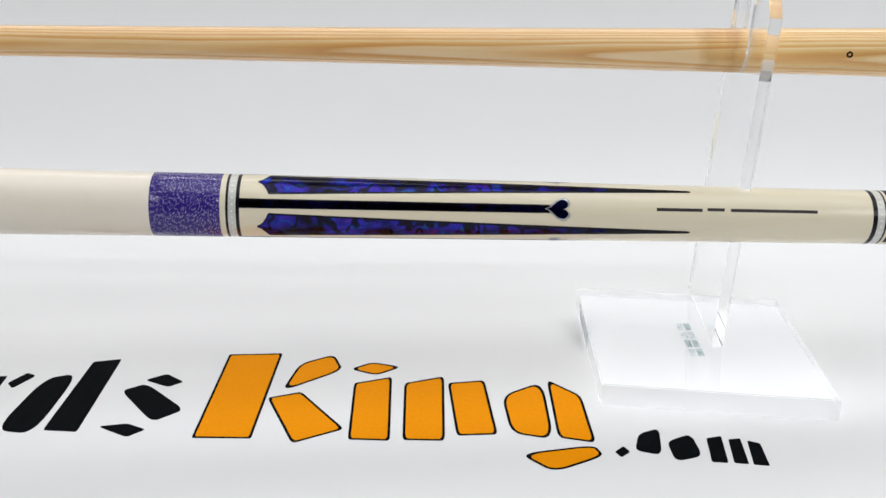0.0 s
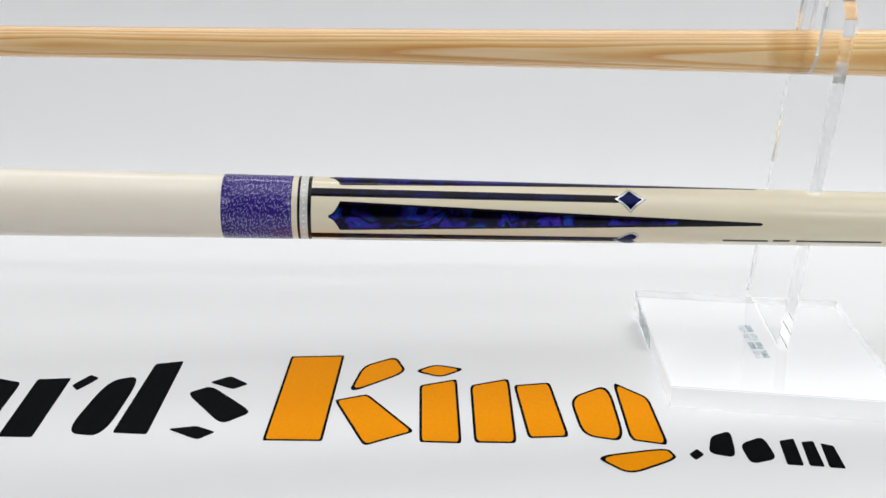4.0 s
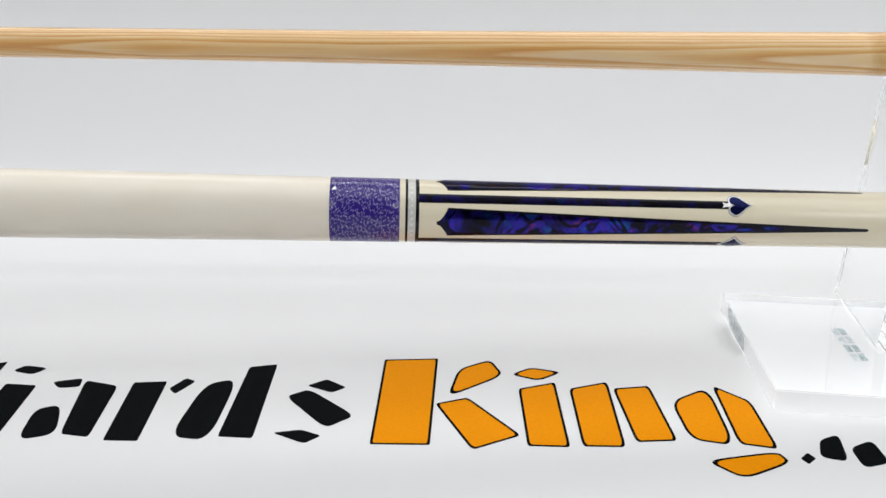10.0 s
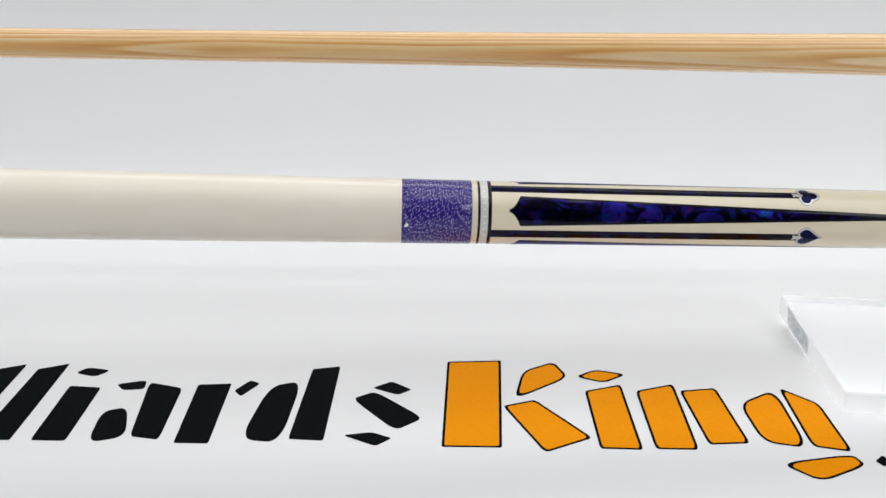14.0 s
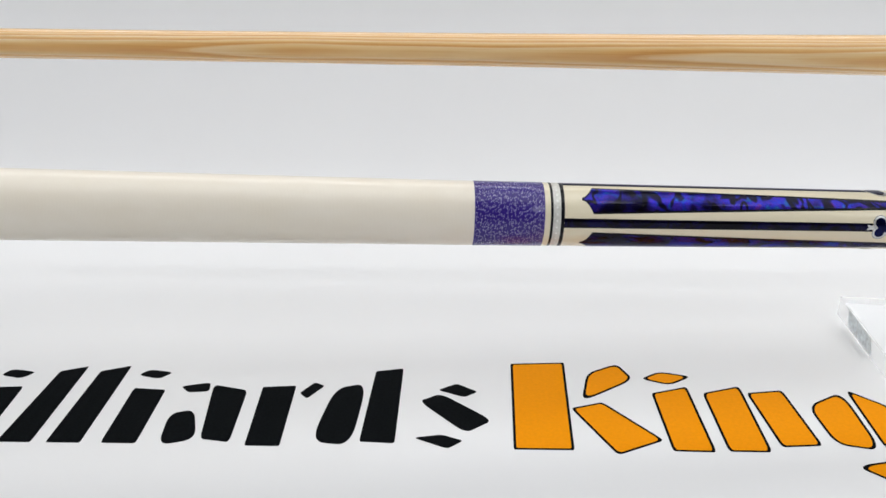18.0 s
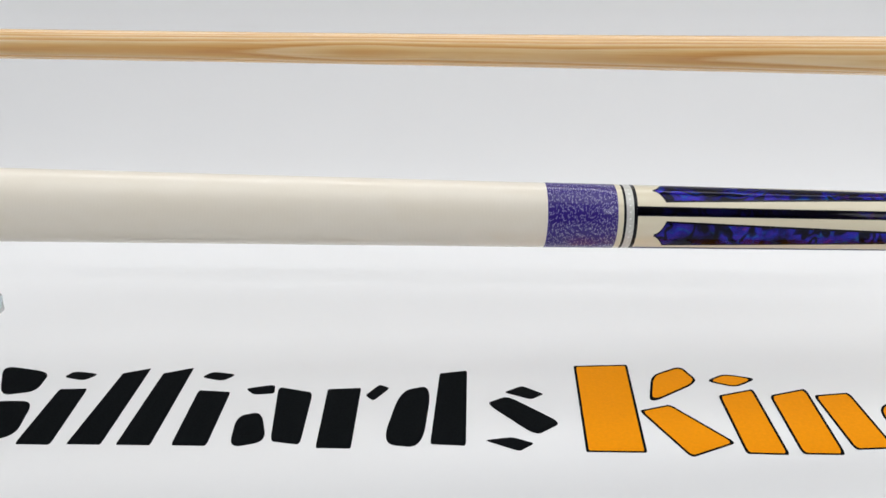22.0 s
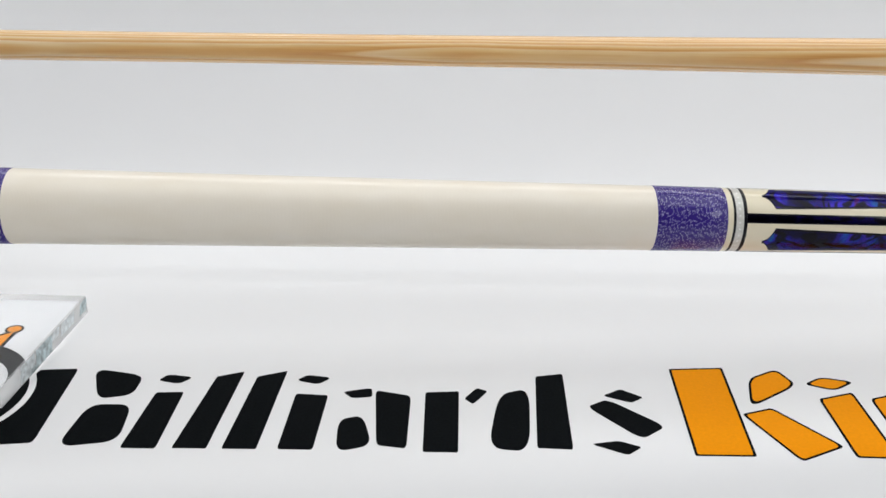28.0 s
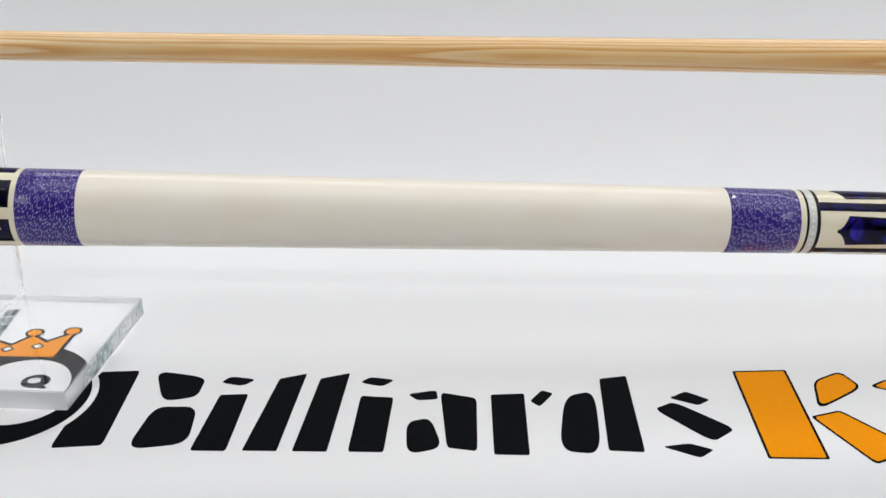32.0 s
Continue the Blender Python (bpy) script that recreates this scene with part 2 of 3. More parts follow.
def warp(s):
    """The forearm is very slightly bent, so it sways as the cue turns."""
    a = 0.00070 * max(0.0, (s + 0.02) / 0.30)
    return -0.779 * a, 0.627 * a


def on_barrel(s, ang, lift):
    r = radius(s) + lift
    dy, dz = warp(s)
    return (s, dy - r * math.cos(ang), dz + r * math.sin(ang))


def patch(s_values, span, lift, cols=10):
    """A thin inlay on the barrel: span(s) gives its two edge angles in radians."""
    bm = bmesh.new()
    uv = bm.loops.layers.uv.new("UVMap")
    rows = []
    for s in s_values:
        a0, a1 = span(s)
        rows.append([(s, a0 + (a1 - a0) * k / cols) for k in range(cols + 1)])
    vs = [[bm.verts.new(on_barrel(s, a, lift)) for s, a in row] for row in rows]
    for i in range(len(rows) - 1):
        for k in range(cols):
            f = bm.faces.new((vs[i][k], vs[i + 1][k], vs[i + 1][k + 1], vs[i][k + 1]))
            for lo, (s, a) in zip(f.loops, (rows[i][k], rows[i + 1][k], rows[i + 1][k + 1], rows[i][k + 1])):
                lo[uv].uv = (s, a * 0.0125)
    return bm


def disc_patch(bm, outline, s0, a0, lift, rings=4):
    """Fills a star-shaped outline of (along, across) metres round (s0, a0)."""
    uv = bm.loops.layers.uv.verify()
    R = radius(s0)
    pts = [[(s0 + u * k / rings, a0 + v * k / rings / R) for u, v in outline] for k in range(1, rings + 1)]
    mid = bm.verts.new(on_barrel(s0, a0, lift))
    prev, n = None, len(outline)
    for ring in pts:
        cur = [bm.verts.new(on_barrel(s, a, lift)) for s, a in ring]
        for k in range(n):
            j = (k + 1) % n
            f = bm.faces.new((mid, cur[k], cur[j])) if prev is None else bm.faces.new((prev[k], cur[k], cur[j], prev[j]))
            for lo in f.loops:
                lo[uv].uv = (lo.vert.co.x, lo.vert.co.z)
        prev = cur
    return bm


def heart_outline(size, n=40):
    out = []
    for k in range(n):
        t = 2 * math.pi * k / n
        u = (13 * math.cos(t) - 5 * math.cos(2 * t) - 2 * math.cos(3 * t) - math.cos(4 * t)) / 17
        uu = u * 1.15 - 0.02
        slim = 0.5 + 0.5 * min(1.0, max(0.0, (uu + 1.1) / 1.25)) ** 0.7  # hollow flanks towards the tip
        out.append((size * uu, size * math.sin(t) ** 3 * 0.84 * slim))
    return out


def diamond_outline(size, n=40):
    out = []
    for k in range(n):
        t = 2 * math.pi * k / n
        c, s = math.cos(t), math.sin(t)
        out.append((size * math.copysign(abs(c) ** 2.3, c), size * 0.88 * math.copysign(abs(s) ** 2.3, s)))
    return out


def circle_outline(r, n=24, du=0.0, dv=0.0):
    return [(du + r * math.cos(2 * math.pi * k / n), dv + r * math.sin(2 * math.pi * k / n)) for k in range(n)]


def stem(bm, s0, a0, lift, length, half):
    a = half / radius(s0)
    return disc_patch(bm, [(-length, -half), (0, -half * 0.6), (0, half * 0.6), (-length, half)], s0, a0, lift, 1)


def suit(kind, size, s0, a0, lift, grow):
    bm = bmesh.new()
    size = size + grow
    if kind == "heart":
        disc_patch(bm, heart_outline(size), s0, a0, lift)
    elif kind == "diamond":
        disc_patch(bm, diamond_outline(size * 1.08 + grow * 0.6), s0, a0, lift)
    elif kind == "spade":
        disc_patch(bm, [(-u, v) for u, v in heart_outline(size)], s0 + 0.0006, a0, lift)
    else:
        r = 0.0020 + grow
        for i, (du, dv) in enumerate(((0.0022, 0), (-0.0006, 0.0020), (-0.0006, -0.0020))):
            disc_patch(bm, circle_outline(r), s0 + du, a0 + dv / radius(s0), lift + 0.000004 * i)
        disc_patch(bm, circle_outline(0.0016), s0, a0, lift + 0.000014)
    if kind in ("spade", "club") and grow:
        stem(bm, s0 - 0.0028, a0, lift + 0.00001, 0.0030, 0.0011)
    return bm


def barrel(name, s0, s1, mat, parent, label="", lift=0.0, steps=2, edge=0.0):
    prof = [(s0 + (s1 - s0) * k / steps, radius(s0 + (s1 - s0) * k / steps) + lift) for k in range(steps + 1)]
    if edge:
        prof = [(s0, radius(s0) + lift - edge), (s0 + edge, radius(s0) + lift)] + prof[1:-1] + [(s1 - edge, radius(s1) + lift), (s1, radius(s1) + lift - edge)]
    return part(name, lathe(prof, bend=warp), mat, parent, label, smooth=True)


def point_span(mid, s, inset=0.0):
    """Half width of a long point: ogee nose, square shoulder, then a long taper."""
    nose, shoulder, end = 0.0218, 0.0262, 0.1945
    if s < shoulder:
        k = max(0.0, (s - nose) / (shoulder - nose))
        half = 3.0 + 25.0 * (k ** 1.9)
    else:
        k = (s - shoulder) / (end - shoulder)
        half = 28.0 - 25.0 * k
        if s > end - 0.0016:
            half *= math.sqrt(max(0.0, 1 - ((s - end + 0.0016) / 0.0016) ** 2))
    half = max(half - inset, 0.1)
    return mid - radians(half), mid + radians(half)


def build_cue():
    cue = new("pool_cue")
    tagged(cue, "ivory pool cue with purple bands and blue shell inlays", "pool cue")
    barrel("handle_wrap", -0.2655, -0.0199, LINEN, cue, "ivory linen thread wrap", steps=16)
    barrel("purple_band", -0.0199, 0.0074, PURPLE, cue, "purple flecked thread band", lift=0.00008, steps=3, edge=0.00006)
    barrel("purple_band", -0.2873, -0.2655, PURPLE, cue, "purple flecked thread band", lift=0.00008, steps=3, edge=0.00006)
    barrel("collar", 0.0074, 0.0096, CREAM, cue, "ivory collar")
    barrel("black_ring", 0.0096, 0.0106, BLACK, cue, "thin black ring", lift=0.00001)
    ring = barrel("silver_ring", 0.0106, 0.0136, SILVER, cue, "silver ring set with small pearl dots")
    barrel("black_ring", 0.0136, 0.0150, BLACK, cue, "thin black ring", lift=0.00001)
    fore = barrel("forearm", 0.0150, 0.2686, CREAM, cue, "ivory lacquered forearm", steps=20)
    barrel("black_ring", 0.2686, 0.2705, BLACK, cue, "thin black ring", lift=0.00001)
    jring = barrel("silver_ring", 0.2705, 0.2736, SILVER, cue, "silver ring set with small pearl dots")
    barrel("black_ring", 0.2736, 0.2744, BLACK, cue, "thin black ring", lift=0.00001)
    joint = barrel("joint_sleeve", 0.2744, 0.317, CREAM, cue, "ivory joint sleeve with blue windows", steps=4)
    butt = barrel("butt_sleeve", -0.46, -0.2873, CREAM, cue, "ivory butt sleeve with dark windows", steps=8)
    for s_mid, owner, count in ((0.0121, ring, 30), (0.2721, jring, 26)):
        for k in range(count):
            bm = disc_patch(bmesh.new(), circle_outline(0.00042, 10), s_mid, 2 * math.pi * k / count, 0.00003, 1)
            part("pearl_dot", bm, DOT, owner)
    # windows of the two sleeves
    for k in range(6):
        for owner, s0, s1, hw, turn in ((joint, 0.2755, 0.302, 21.5, 36), (butt, -0.330, -0.2893, 21.5, 17.5)):
            mid = radians(turn + 60 * k)
            span = [s0 + (s1 - s0) * i / 6 for i in range(7)]
            w = part("window_border", patch(span, lambda s: (mid - radians(hw), mid + radians(hw)), 0.00003), BLACK, owner)
            span = [s0 + 0.0008 + (s1 - s0 - 0.0016) * i / 6 for i in range(7)]
            part("window_inlay", patch(span, lambda s: (mid - radians(hw - 4), mid + radians(hw - 4)), 0.00006), SHELL, w)
            if k % 2 == 0:
                bm = disc_patch(bmesh.new(), circle_outline(0.0006, 12), s0 + 0.0040 if owner == joint else s1 - 0.0040, mid + radians(6), 0.00009, 1)
                part("pearl_dot", bm, DOT, w)
    # four long points and four slim bars that end in card suits
    lead = radians(26.2)
    for k, kind in enumerate(("heart", "diamond", "spade", "club")):
        mid = lead + radians(90 * k)
        ss = [0.0150 + (0.1372 - 0.0150) * i / 24 for i in range(25)]
        bar = part("slim_bar", patch(ss, lambda s: (mid - radians(8.8 - 5 * (s - 0.015)), mid + radians(8.8 - 5 * (s - 0.015))), 0.00003, 5), BLACK, fore, "slim dark inlaid bar")
        part("bar_inlay", patch(ss, lambda s: (mid - radians(6.4 - 5 * (s - 0.015)), mid + radians(6.4 - 5 * (s - 0.015))), 0.00006, 4), SHELL_DARK, bar)
        em = part("suit_emblem", suit(kind, 0.0046, 0.1408, mid, 0.00009, 0.00078), SILVER_EDGE, fore, "silver-edged " + kind + " emblem")
        part("emblem_seam", suit(kind, 0.0046, 0.1408, mid, 0.00005, 0.00098), SEAM, em)
        part("emblem_inlay", suit(kind, 0.0046, 0.1408, mid, 0.00014, 0.0), NAVY, em)
        mid2 = mid + radians(45)
        ss = [0.0218 + 0.0044 * i / 12 for i in range(13)] + [0.0262 + (0.1929 - 0.0262) * i / 40 for i in range(1, 41)] + [0.1929 + 0.0016 * math.sin(i * math.pi / 12) for i in range(1, 7)]
        pt = part("long_point", patch(ss, lambda s: point_span(mid2, s), 0.00003, 12), BLACK, fore, "long tapering black-edged point")
        ss = [0.0226 + 0.0038 * i / 12 for i in range(13)] + [0.0264 + (0.160 - 0.0264) * i / 40 for i in range(1, 41)]
        part("shell_inlay", patch(ss, lambda s: point_span(mid2, s, 3.2 + 14 * max(0.0, s - 0.03)), 0.00006, 12), SHELL, pt, "blue and violet abalone shell")
    # a frayed nick of thread at the edge of the band
    bm = disc_patch(bmesh.new(), [(-0.0010, -0.0008), (0.0004, -0.0006), (0.0008, 0.0002), (0.0001, 0.0012), (-0.0006, 0.0004)], -0.0180, radians(222), 0.00012, 1)
    part("frayed_thread", bm, DOT, cue, "small white frayed thread")
    # the signature, as plain strokes
    for s0, s1, da in ((0.1800, 0.1985, 0.0), (0.2005, 0.2075, 1.5), (0.2100, 0.2455, 1.0)):
        ss = [s0 + (s1 - s0) * i / 8 for i in range(9)]
        mid = lead + radians(3.0 + da)
        part("pen_stroke", patch(ss, lambda s: (mid - radians(3.2), mid + radians(3.2)), 0.00003, 3), PEN, fore, "dark pen stroke")
    return cue


CUE = build_cue()

# ---- shaft ----
SHAFT = (0.2, 0.426, 0.1309, 0.76, 0.0)


def shaft_radius(s):
    return 0.00893 + 0.0125 * s + 0.0150 * s * s


def build_shaft():
    sh = new("cue_shaft")
    tagged(sh, "pale wooden cue shaft with orange-brown streaks, resting in acrylic stands", "cue shaft")
    sh.matrix_world = pose(SHAFT[0], SHAFT[1], SHAFT[2], 0, SHAFT[3], SHAFT[4])
    prof = [(-0.62 + 0.74 * k / 24, shaft_radius(max(-0.42, -0.62 + 0.74 * k / 24))) for k in range(25)]
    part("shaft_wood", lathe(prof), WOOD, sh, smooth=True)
    # small ring mark near the joint
    bm = bmesh.new()
    s0, a0, n = 0.0596, radians(7), 28
    r = shaft_radius(s0) + 0.00004
    rings = []
    for q in (0.00058, 0.00132):
        rings.append([])
        for k in range(n):
            t = 2 * math.pi * k / n
            a = a0 + q * math.sin(t) / r
            rings[-1].append(bm.verts.new((s0 + q * math.cos(t), -r * math.cos(a), r * math.sin(a))))
    for k in range(n):
        j = (k + 1) % n
        bm.faces.new((rings[0][k], rings[1][k], rings[1][j], rings[0][j]))
    part("ring_mark", bm, INK, sh, "small black printed ring")
    return sh


build_shaft()


# ---- acrylic stands ----
def build_stand(right, back, slot, side, under, edge_reflections):
    """right, back: half edges of the base, skewed to fit the camera's view; slot: height of the notch over the base;
    under: height of its underside.
    """
    st = new("acrylic_cue_stand")
    tagged(st, "clear acrylic cue stand with four-sided slab base on the white sheet", "display stand", "acrylic cue stands")
    bm = box(-1, 1, -1, 1, under, 0.0095)
    for v in bm.verts:
        x, y = v.co.x, v.co.y
        v.co.x, v.co.y = x * right[0] + y * back[0], x * right[1] + y * back[1]
    bmesh.ops.bevel(bm, geom=bm.edges[:], offset=0.0004, segments=2, affect="EDGES")
    b = part("base", bm, ACRYLIC_DIM, st, "thick clear acrylic base slab")
    b.visible_shadow = False
    b.data.materials.append(ACRYLIC_EDGE)
    for f in b.data.polygons:
        if abs(f.normal.z) < 0.1:
            f.material_index = 1
    bm = bmesh.new()
    front, far, top, cy, r = 0.0, 0.057, 0.185, 0.037, 0.0114
    lip = slot + 0.036
    prof = [(front, 0), (far, 0), (far, top), (cy + r, top)]
    arc = [(cy + r * math.cos(math.pi * k / 36), slot + r - r * math.sin(math.pi * k / 36)) for k in range(37)]
    prof += arc
    prof += [(cy - r, lip - 0.006), (cy - r - 0.004, lip), (front + 0.006, lip), (front, lip - 0.006)]
    th = 0.0024
    a = [bm.verts.new((-th, y, z)) for y, z in prof]
    c = [bm.verts.new((th, y, z)) for y, z in prof]
    bm.faces.new(a)
    bm.faces.new(c[::-1])
    for k in range(len(prof)):
        j = (k + 1) % len(prof)
        bm.faces.new((a[k], c[k], c[j], a[j]))
    bmesh.ops.recalc_face_normals(bm, faces=bm.faces[:])
    rims = [e for e in bm.edges if abs(e.verts[0].co.x - e.verts[1].co.x) < 1e-6]
    bmesh.ops.bevel(bm, geom=rims, offset=0.0002, segments=2, affect="EDGES")
    p = part("upright", bm, ACRYLIC, st, "clear acrylic upright with a hooked notch")
    p.visible_shadow = False
    # the notch seat is frosted; the foot is whitened to cover dark reflections
    p.data.materials.append(FROST)
    for f in p.data.polygons:
        if math.hypot(f.center.y - cy, f.center.z - slot - r) < r + 0.0002 and f.center.z < slot + r * 0.9 and abs(f.normal.x) < 0.3:
            f.material_index = 1
        elif f.center.z < 0.0001:
            f.material_index = 1
    # grey patches painted for reflections in a side of the base
    for u0, u1, z0, z1, mat in edge_reflections:
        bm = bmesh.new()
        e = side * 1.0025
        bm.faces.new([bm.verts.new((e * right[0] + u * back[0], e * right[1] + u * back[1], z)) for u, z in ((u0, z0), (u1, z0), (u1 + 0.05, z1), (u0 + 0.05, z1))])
        part("edge_reflection", bm, mat, b, "grey patch painted for a reflection in the base's side")
    # shimmer of the upright's foot through the base, painted as pale and dark cells
    bm = bmesh.new()
    for i in range(4):
        for j in range(2):
            x0, y0 = -0.0031 + 0.0033 * j, -0.015 + 0.0076 * i
            bm.faces.new([bm.verts.new((x0 + u * 0.0027, y0 + v * 0.0062, 0)) for u, v in ((0, 0), (1, 0), (1, 1), (0, 1))])
    g = part("foot_shimmer", bm, REFLECT_PALE, st, "glued foot of the upright, its shimmer painted as pale and dark cells")
    g.data.materials.append(REFLECT_GREY)
    for f in g.data.polygons:
        f.material_index = (f.index * 5 // 3) % 2
    return st, p, g


def place_stands():
    st, up, glue = build_stand((0.0467, -0.0050), (-0.0017, 0.0439), 0.1118, -1, -0.0006, ((0.02, 0.40, 0.001, 0.0085, REFLECT_PALE), (0.42, 0.66, 0.001, 0.0088, REFLECT_PALE)))
    st.matrix_world = pose(0.2052, 0.3965, 0.00022)
    up.matrix_basis = pose(0.0076, -0.0075, 0.0097, 0, 3.2, 0)
    glue.matrix_basis = pose(-0.0012, 0.0065, 0.0001, 0, 0, 4)
    st, up, glue = build_stand((0.0467, -0.0012), (0.0026, 0.0433), 0.1212, 1, 0.0001, ((-0.28, 0.08, 0.001, 0.0088, REFLECT_GREY), (0.30, 0.62, 0.003, 0.0086, REFLECT_PALE), (0.78, 0.95, 0.003, 0.0085, REFLECT_GREY), (-0.62, -0.32, 0.001, 0.0088, REFLECT_PALE), (-0.42, -0.28, 0.0005, 0.003, REFLECT_GREY), (0.10, 0.26, 0.005, 0.0088, REFLECT_PALE)))
    st.matrix_world = pose(-0.3304, 0.3983, 0.00022)
    up.matrix_basis = pose(-0.0140, -0.0093, 0.0097, 0, 3.1, 0)
    glue.matrix_basis = pose(-0.0110, 0.0200, 0.0001, 0, 0, 4)


place_stands()


# ---- printing on the sheet ----
LAYER = [0]


def rounded(corners, soft, grow):
    """A convex shape, widened by grow, with each corner cut back by a share of its edges and bowed."""
    n = len(corners)
    cx, cy = sum(p[0] for p in corners) / n, sum(p[1] for p in corners) / n
    if sum(corners[k - 1][0] * corners[k][1] - corners[k][0] * corners[k - 1][1] for k in range(n)) < 0:
        corners = corners[::-1]
    lines = []
    for k in range(n):
        (x0, y0), (x1, y1) = corners[k], corners[(k + 1) % n]
        d = math.hypot(x1 - x0, y1 - y0)
        nx, ny = (y1 - y0) / d, (x0 - x1) / d
        lines.append((nx, ny, nx * x0 + ny * y0 + grow))
    pts = []
    for k in range(n):
        (a, b, e), (c, d, f) = lines[k - 1], lines[k]
        det = a * d - b * c
        pts.append(((e * d - b * f) / det, (a * f - e * c) / det))
    out = []
    for k in range(n):
        p, q, r = pts[k - 1], pts[k], pts[(k + 1) % n]
        w = soft / 2
        for i in range(9):
            u = i / 8
            k0, k1, k2 = (1 - u) ** 2, 2 * u * (1 - u), u * u
            out.append(tuple(k0 * (q[j] + (p[j] - q[j]) * w) + k1 * q[j] + k2 * (q[j] + (r[j] - q[j]) * w) for j in (0, 1)))
    return out


def print_patch(name, mat, pts, z):
    bm = bmesh.new()
    LAYER[0] += 1
    zz = 0.00004 + z + 0.0000005 * (LAYER[0] % 40)
    bm.faces.new([bm.verts.new((x, y, zz)) for x, y in pts])
    return part(name, bm, mat, SWEEP)


def dark(*corners, soft=0.2, z=0.0):
    return print_patch("print_shape", INK, rounded(list(corners), soft, 0.0), z)


def bright(*corners, soft=0.2, z=0.0):
    """An orange block with a dark outline."""
    print_patch("print_outline", INK, rounded(list(corners), soft, 0.0011), z)
    return print_patch("print_shape", ORANGE, rounded(list(corners), soft, 0.0), z + 0.00003)


def disc(name, mat, cx, cy, rx, ry, z):
    return print_patch(name, mat, [(cx + rx * math.cos(math.pi * k / 32), cy + ry * math.sin(math.pi * k / 32)) for k in range(64)], z)


def build_print():
    # dark word: a row of plain blocks
    dark((-0.2837, 0.3858), (-0.2662, 0.3873), (-0.2637, 0.3303), (-0.2839, 0.3278), soft=0.15)
    dark((-0.2588, 0.3875), (-0.2349, 0.3823), (-0.2350, 0.3665), (-0.2491, 0.3626), soft=0.6)
    dark((-0.2510, 0.3585), (-0.2328, 0.3590), (-0.2300, 0.3324), (-0.2535, 0.3276), soft=0.6)
    dark((-0.2255, 0.3685), (-0.2134, 0.3693), (-0.2136, 0.3278), (-0.2279, 0.3278), soft=0.15)
    dark((-0.2276, 0.3782), (-0.2243, 0.3835), (-0.2125, 0.3814), (-0.2174, 0.3756), soft=0.6)
    dark((-0.2023, 0.3822), (-0.1909, 0.3868), (-0.1935, 0.3284), (-0.2073, 0.3283), soft=0.08)
    dark((-0.1843, 0.3827), (-0.1718, 0.3878), (-0.1737, 0.3286), (-0.1875, 0.3285), soft=0.08)
    dark((-0.1649, 0.3693), (-0.1508, 0.3683), (-0.1514, 0.3288), (-0.1655, 0.3288), soft=0.15)
    dark((-0.1665, 0.3798), (-0.1625, 0.3847), (-0.1513, 0.3826), (-0.1564, 0.3768), soft=0.6)
    dark((-0.1440, 0.3500), (-0.1343, 0.3536), (-0.1283, 0.3325), (-0.1422, 0.3276), soft=0.7)
    dark((-0.1310, 0.3729), (-0.1154, 0.3688), (-0.1146, 0.3306), (-0.1267, 0.3326), soft=0.25)
    dark((-0.1450, 0.3712), (-0.1328, 0.3747), (-0.1317, 0.3675), (-0.1405, 0.3663), soft=0.5)
    dark((-0.1094, 0.3717), (-0.0951, 0.3730), (-0.0942, 0.3286), (-0.1081, 0.3286), soft=0.1)
    dark((-0.0928, 0.3672), (-0.0875, 0.3759), (-0.0827, 0.3733), (-0.0889, 0.3629), soft=0.4)
    dark((-0.0781, 0.3712), (-0.0648, 0.3761), (-0.0662, 0.3298), (-0.0826, 0.3319), soft=0.7)
    dark((-0.0619, 0.3859), (-0.0499, 0.3886), (-0.0492, 0.3318), (-0.0633, 0.3325), soft=0.12)
    dark((-0.0340, 0.3711), (-0.0260, 0.3766), (-0.0168, 0.3702), (-0.0225, 0.3658), soft=0.35)
    dark((-0.0415, 0.3624), (-0.0324, 0.3684), (-0.0106, 0.3488), (-0.0215, 0.3395), soft=0.45)
    dark((-0.0422, 0.3358), (-0.0309, 0.3383), (-0.0222, 0.3343), (-0.0283, 0.3287), soft=0.35)
    # orange word: plain blocks with dark outlines
    bright((-0.0015, 0.3929), (0.0202, 0.3944), (0.0200, 0.3303), (-0.0014, 0.3301), soft=0.06)
    bright((0.0316, 0.3859), (0.0442, 0.3936), (0.0492, 0.3821), (0.0281, 0.3662), soft=0.55)
    bright((0.0232, 0.3581), (0.0348, 0.3624), (0.0552, 0.3371), (0.0381, 0.3279), soft=0.2)
    bright((0.0556, 0.3828), (0.0626, 0.3877), (0.0736, 0.3847), (0.0652, 0.3788), soft=0.6)
    bright((0.0577, 0.3704), (0.0714, 0.3752), (0.0745, 0.3304), (0.0601, 0.3307), soft=0.15)
    bright((0.0792, 0.3710), (0.0938, 0.3762), (0.0960, 0.3310), (0.0815, 0.3310), soft=0.2)
    bright((0.0978, 0.3715), (0.1113, 0.3737), (0.1165, 0.3358), (0.1025, 0.3346), soft=0.2)
    bright((0.1206, 0.3625), (0.1360, 0.3726), (0.1384, 0.3334), (0.1239, 0.3367), soft=0.6)
    bright((0.1401, 0.3736), (0.1515, 0.3634), (0.1545, 0.3316), (0.1422, 0.3342), soft=0.3)
    bright((0.1280, 0.3217), (0.1542, 0.3276), (0.1566, 0.3222), (0.1385, 0.3123), soft=0.6)
    # small dark word
    dark((0.1622, 0.3246), (0.1659, 0.3284), (0.1682, 0.3248), (0.1644, 0.3210), soft=0.4)
    dark((0.1728, 0.3369), (0.1814, 0.3410), (0.1799, 0.3229), (0.1700, 0.3256), soft=0.6)
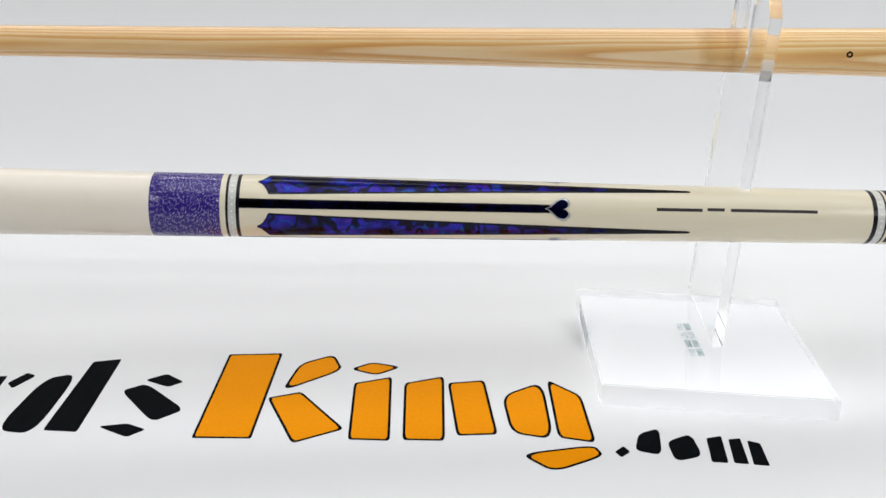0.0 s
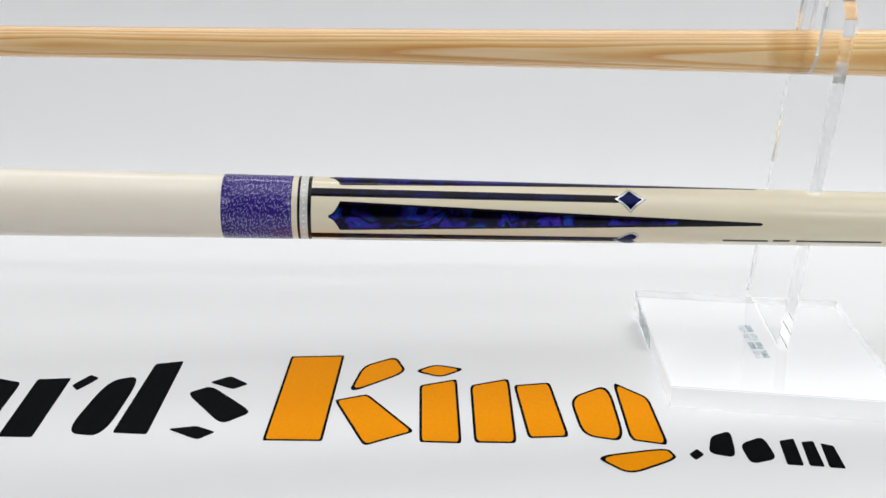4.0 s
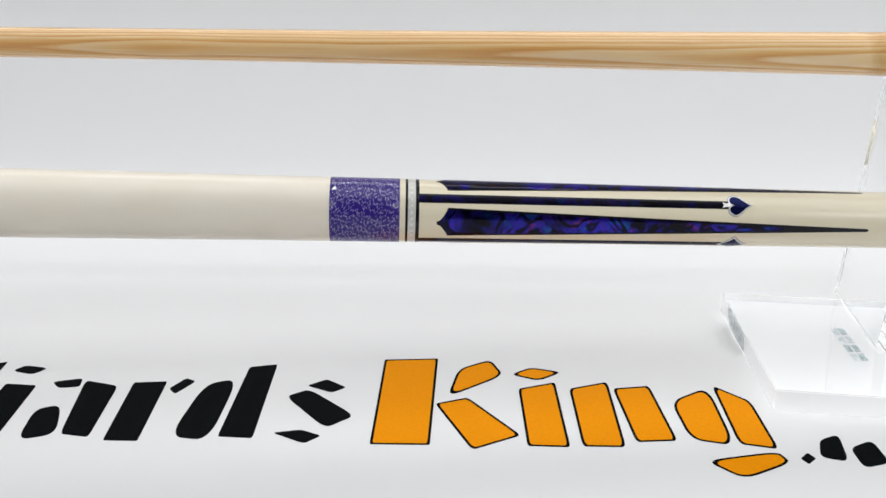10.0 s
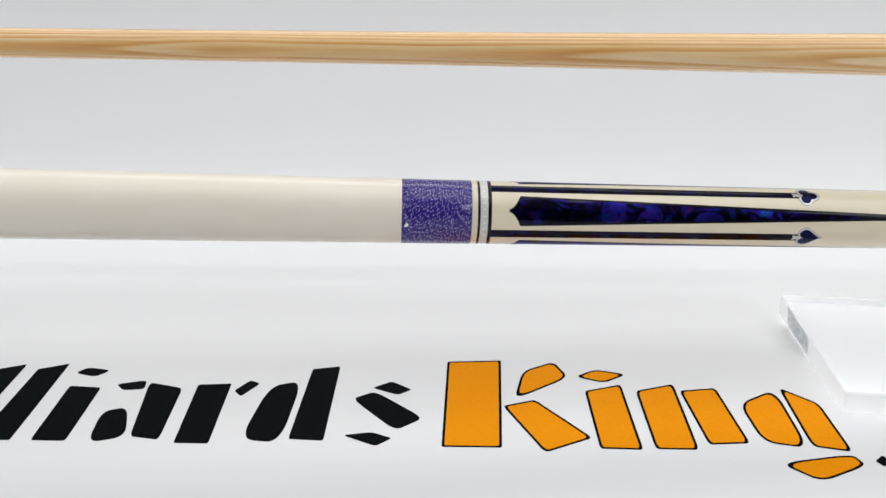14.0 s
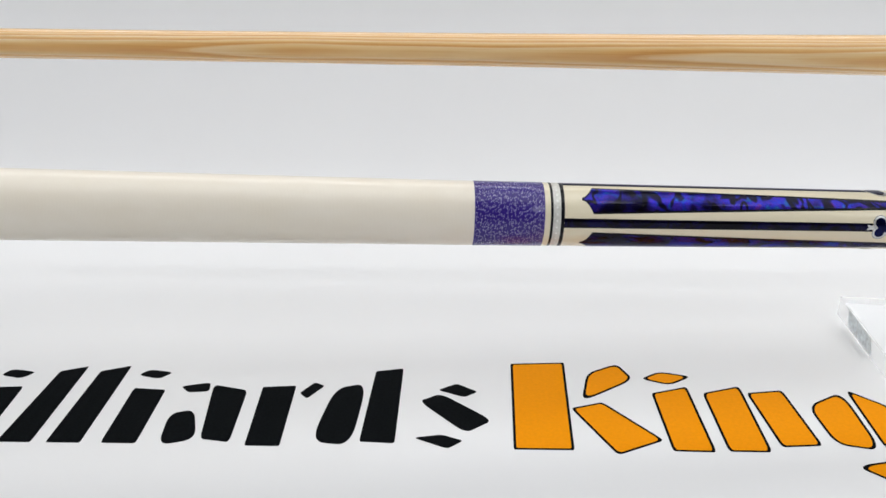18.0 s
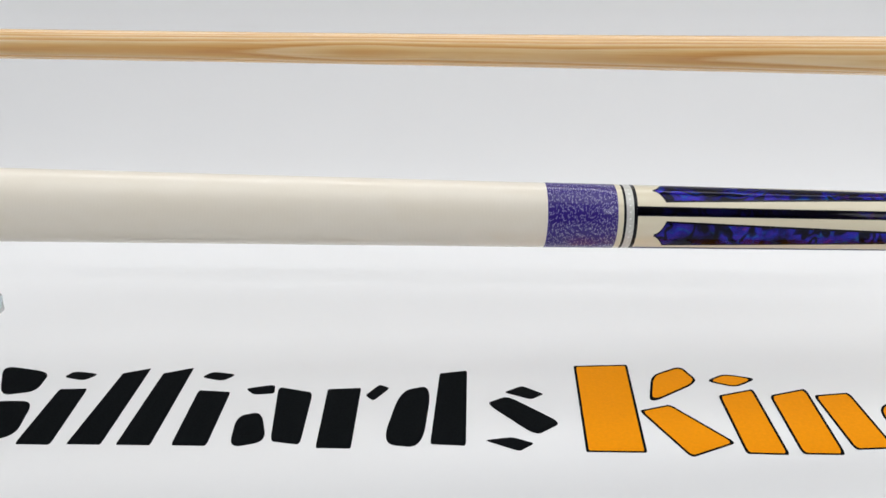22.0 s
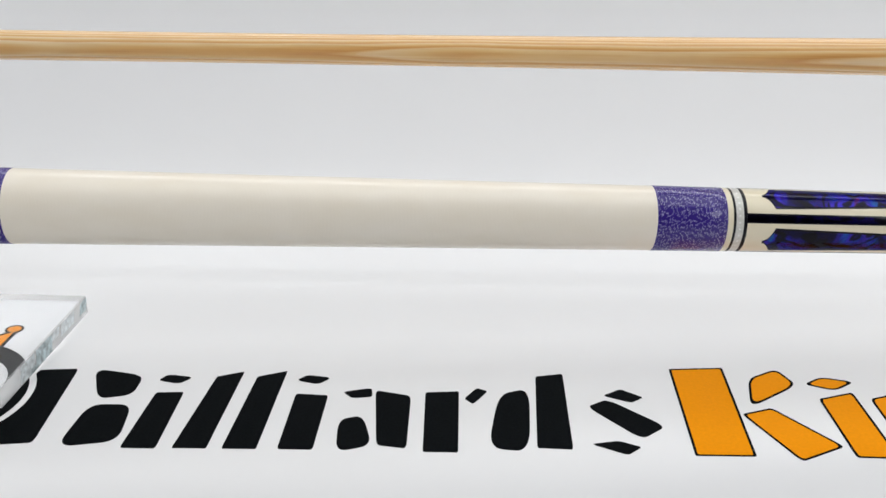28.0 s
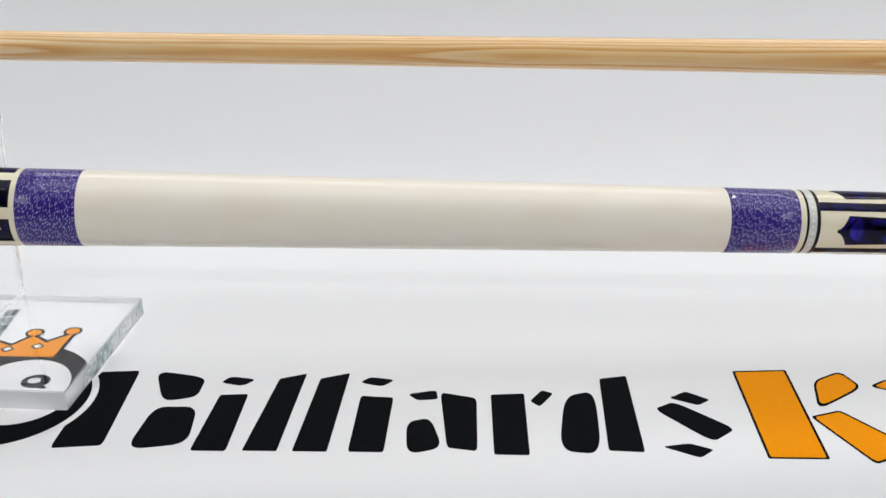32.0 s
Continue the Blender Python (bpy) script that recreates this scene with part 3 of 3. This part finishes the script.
    dark((0.1830, 0.3319), (0.1931, 0.3375), (0.1952, 0.3227), (0.1844, 0.3191), soft=0.6)
    dark((0.1987, 0.3346), (0.2047, 0.3363), (0.2040, 0.3187), (0.1979, 0.3192), soft=0.2)
    dark((0.2070, 0.3341), (0.2118, 0.3349), (0.2115, 0.3182), (0.2061, 0.3187), soft=0.2)
    dark((0.2141, 0.3335), (0.2187, 0.3318), (0.2190, 0.3173), (0.2131, 0.3179), soft=0.2)
    # emblem: dark disc with a pale oval, and orange spikes with knobs over it
    disc("print_ring", PAPER, -0.3172, 0.3628, 0.0387, 0.0387, 0.00003)
    disc("print_disc", INK, -0.3172, 0.3628, 0.0357, 0.0357, 0.00006)
    disc("print_oval", PAPER, -0.3110, 0.3643, 0.0215, 0.0214, 0.00009)
    disc("print_mark", INK, -0.3050, 0.3680, 0.0062, 0.0054, 0.00012)
    disc("print_mark", PAPER, -0.3058, 0.3684, 0.0028, 0.0022, 0.00014)
    dark((-0.3010, 0.3652), (-0.2985, 0.3632), (-0.2990, 0.3618), (-0.3040, 0.3630), soft=0.3, z=0.00012)
    ox, oy = 0.0028, -0.0022
    knobs = ((-0.3081, 0.4142), (-0.3255, 0.4122))
    spikes = (((-0.3470, 0.3905), (-0.3470, 0.4010), (-0.3078, 0.3990), (-0.3084, 0.3905)),
              ((-0.3160, 0.4040), (-0.3072, 0.4117), (-0.3084, 0.3910), (-0.3190, 0.3930)),
              ((-0.3320, 0.3990), (-0.3249, 0.4090), (-0.3135, 0.4010), (-0.3170, 0.3910)),
              ((-0.3470, 0.4080), (-0.3430, 0.4050), (-0.3290, 0.3985), (-0.3360, 0.3920)))
    spikes = [[(x + ox, y + oy) for x, y in c] for c in spikes]
    for c in spikes:
        print_patch("print_outline", INK, rounded(c, 0.1, 0.0017), 0.00015)
    for x, y in knobs:
        disc("print_outline", INK, x + ox, y + oy, 0.0044, 0.0040, 0.00015)
        disc("print_shape", ORANGE, x + ox, y + oy, 0.0032, 0.0028, 0.00018)
    for c in spikes:
        print_patch("print_shape", ORANGE, rounded(c, 0.1, 0.0), 0.00018)
    for x, y in ((-0.3164, 0.3975), (-0.3290, 0.3945)):
        print_patch("print_outline", INK, rounded([(x - 0.0034, y), (x, y - 0.0030), (x + 0.0034, y), (x, y + 0.0030)], 0.1, 0.0), 0.00021)
        print_patch("print_lozenge", PAPER, rounded([(x - 0.0021, y), (x, y - 0.0018), (x + 0.0021, y), (x, y + 0.0018)], 0.1, 0.0), 0.00024)


build_print()


# ---- what moves ----
def motions():
    # slight sideways shift, set so the inlays line up in the camera's view
    view_shift = [0.0003 * math.sin(math.pi * k / 16) for k in range(17)]
    rows = [(2.0 * k, pose(AXIS[0] + c, AXIS[1], AXIS[2], START + SPIN * 2.0 * k, AXIS[3], AXIS[4])) for k, c in enumerate(view_shift)]
    walk(CUE, rows)


motions()
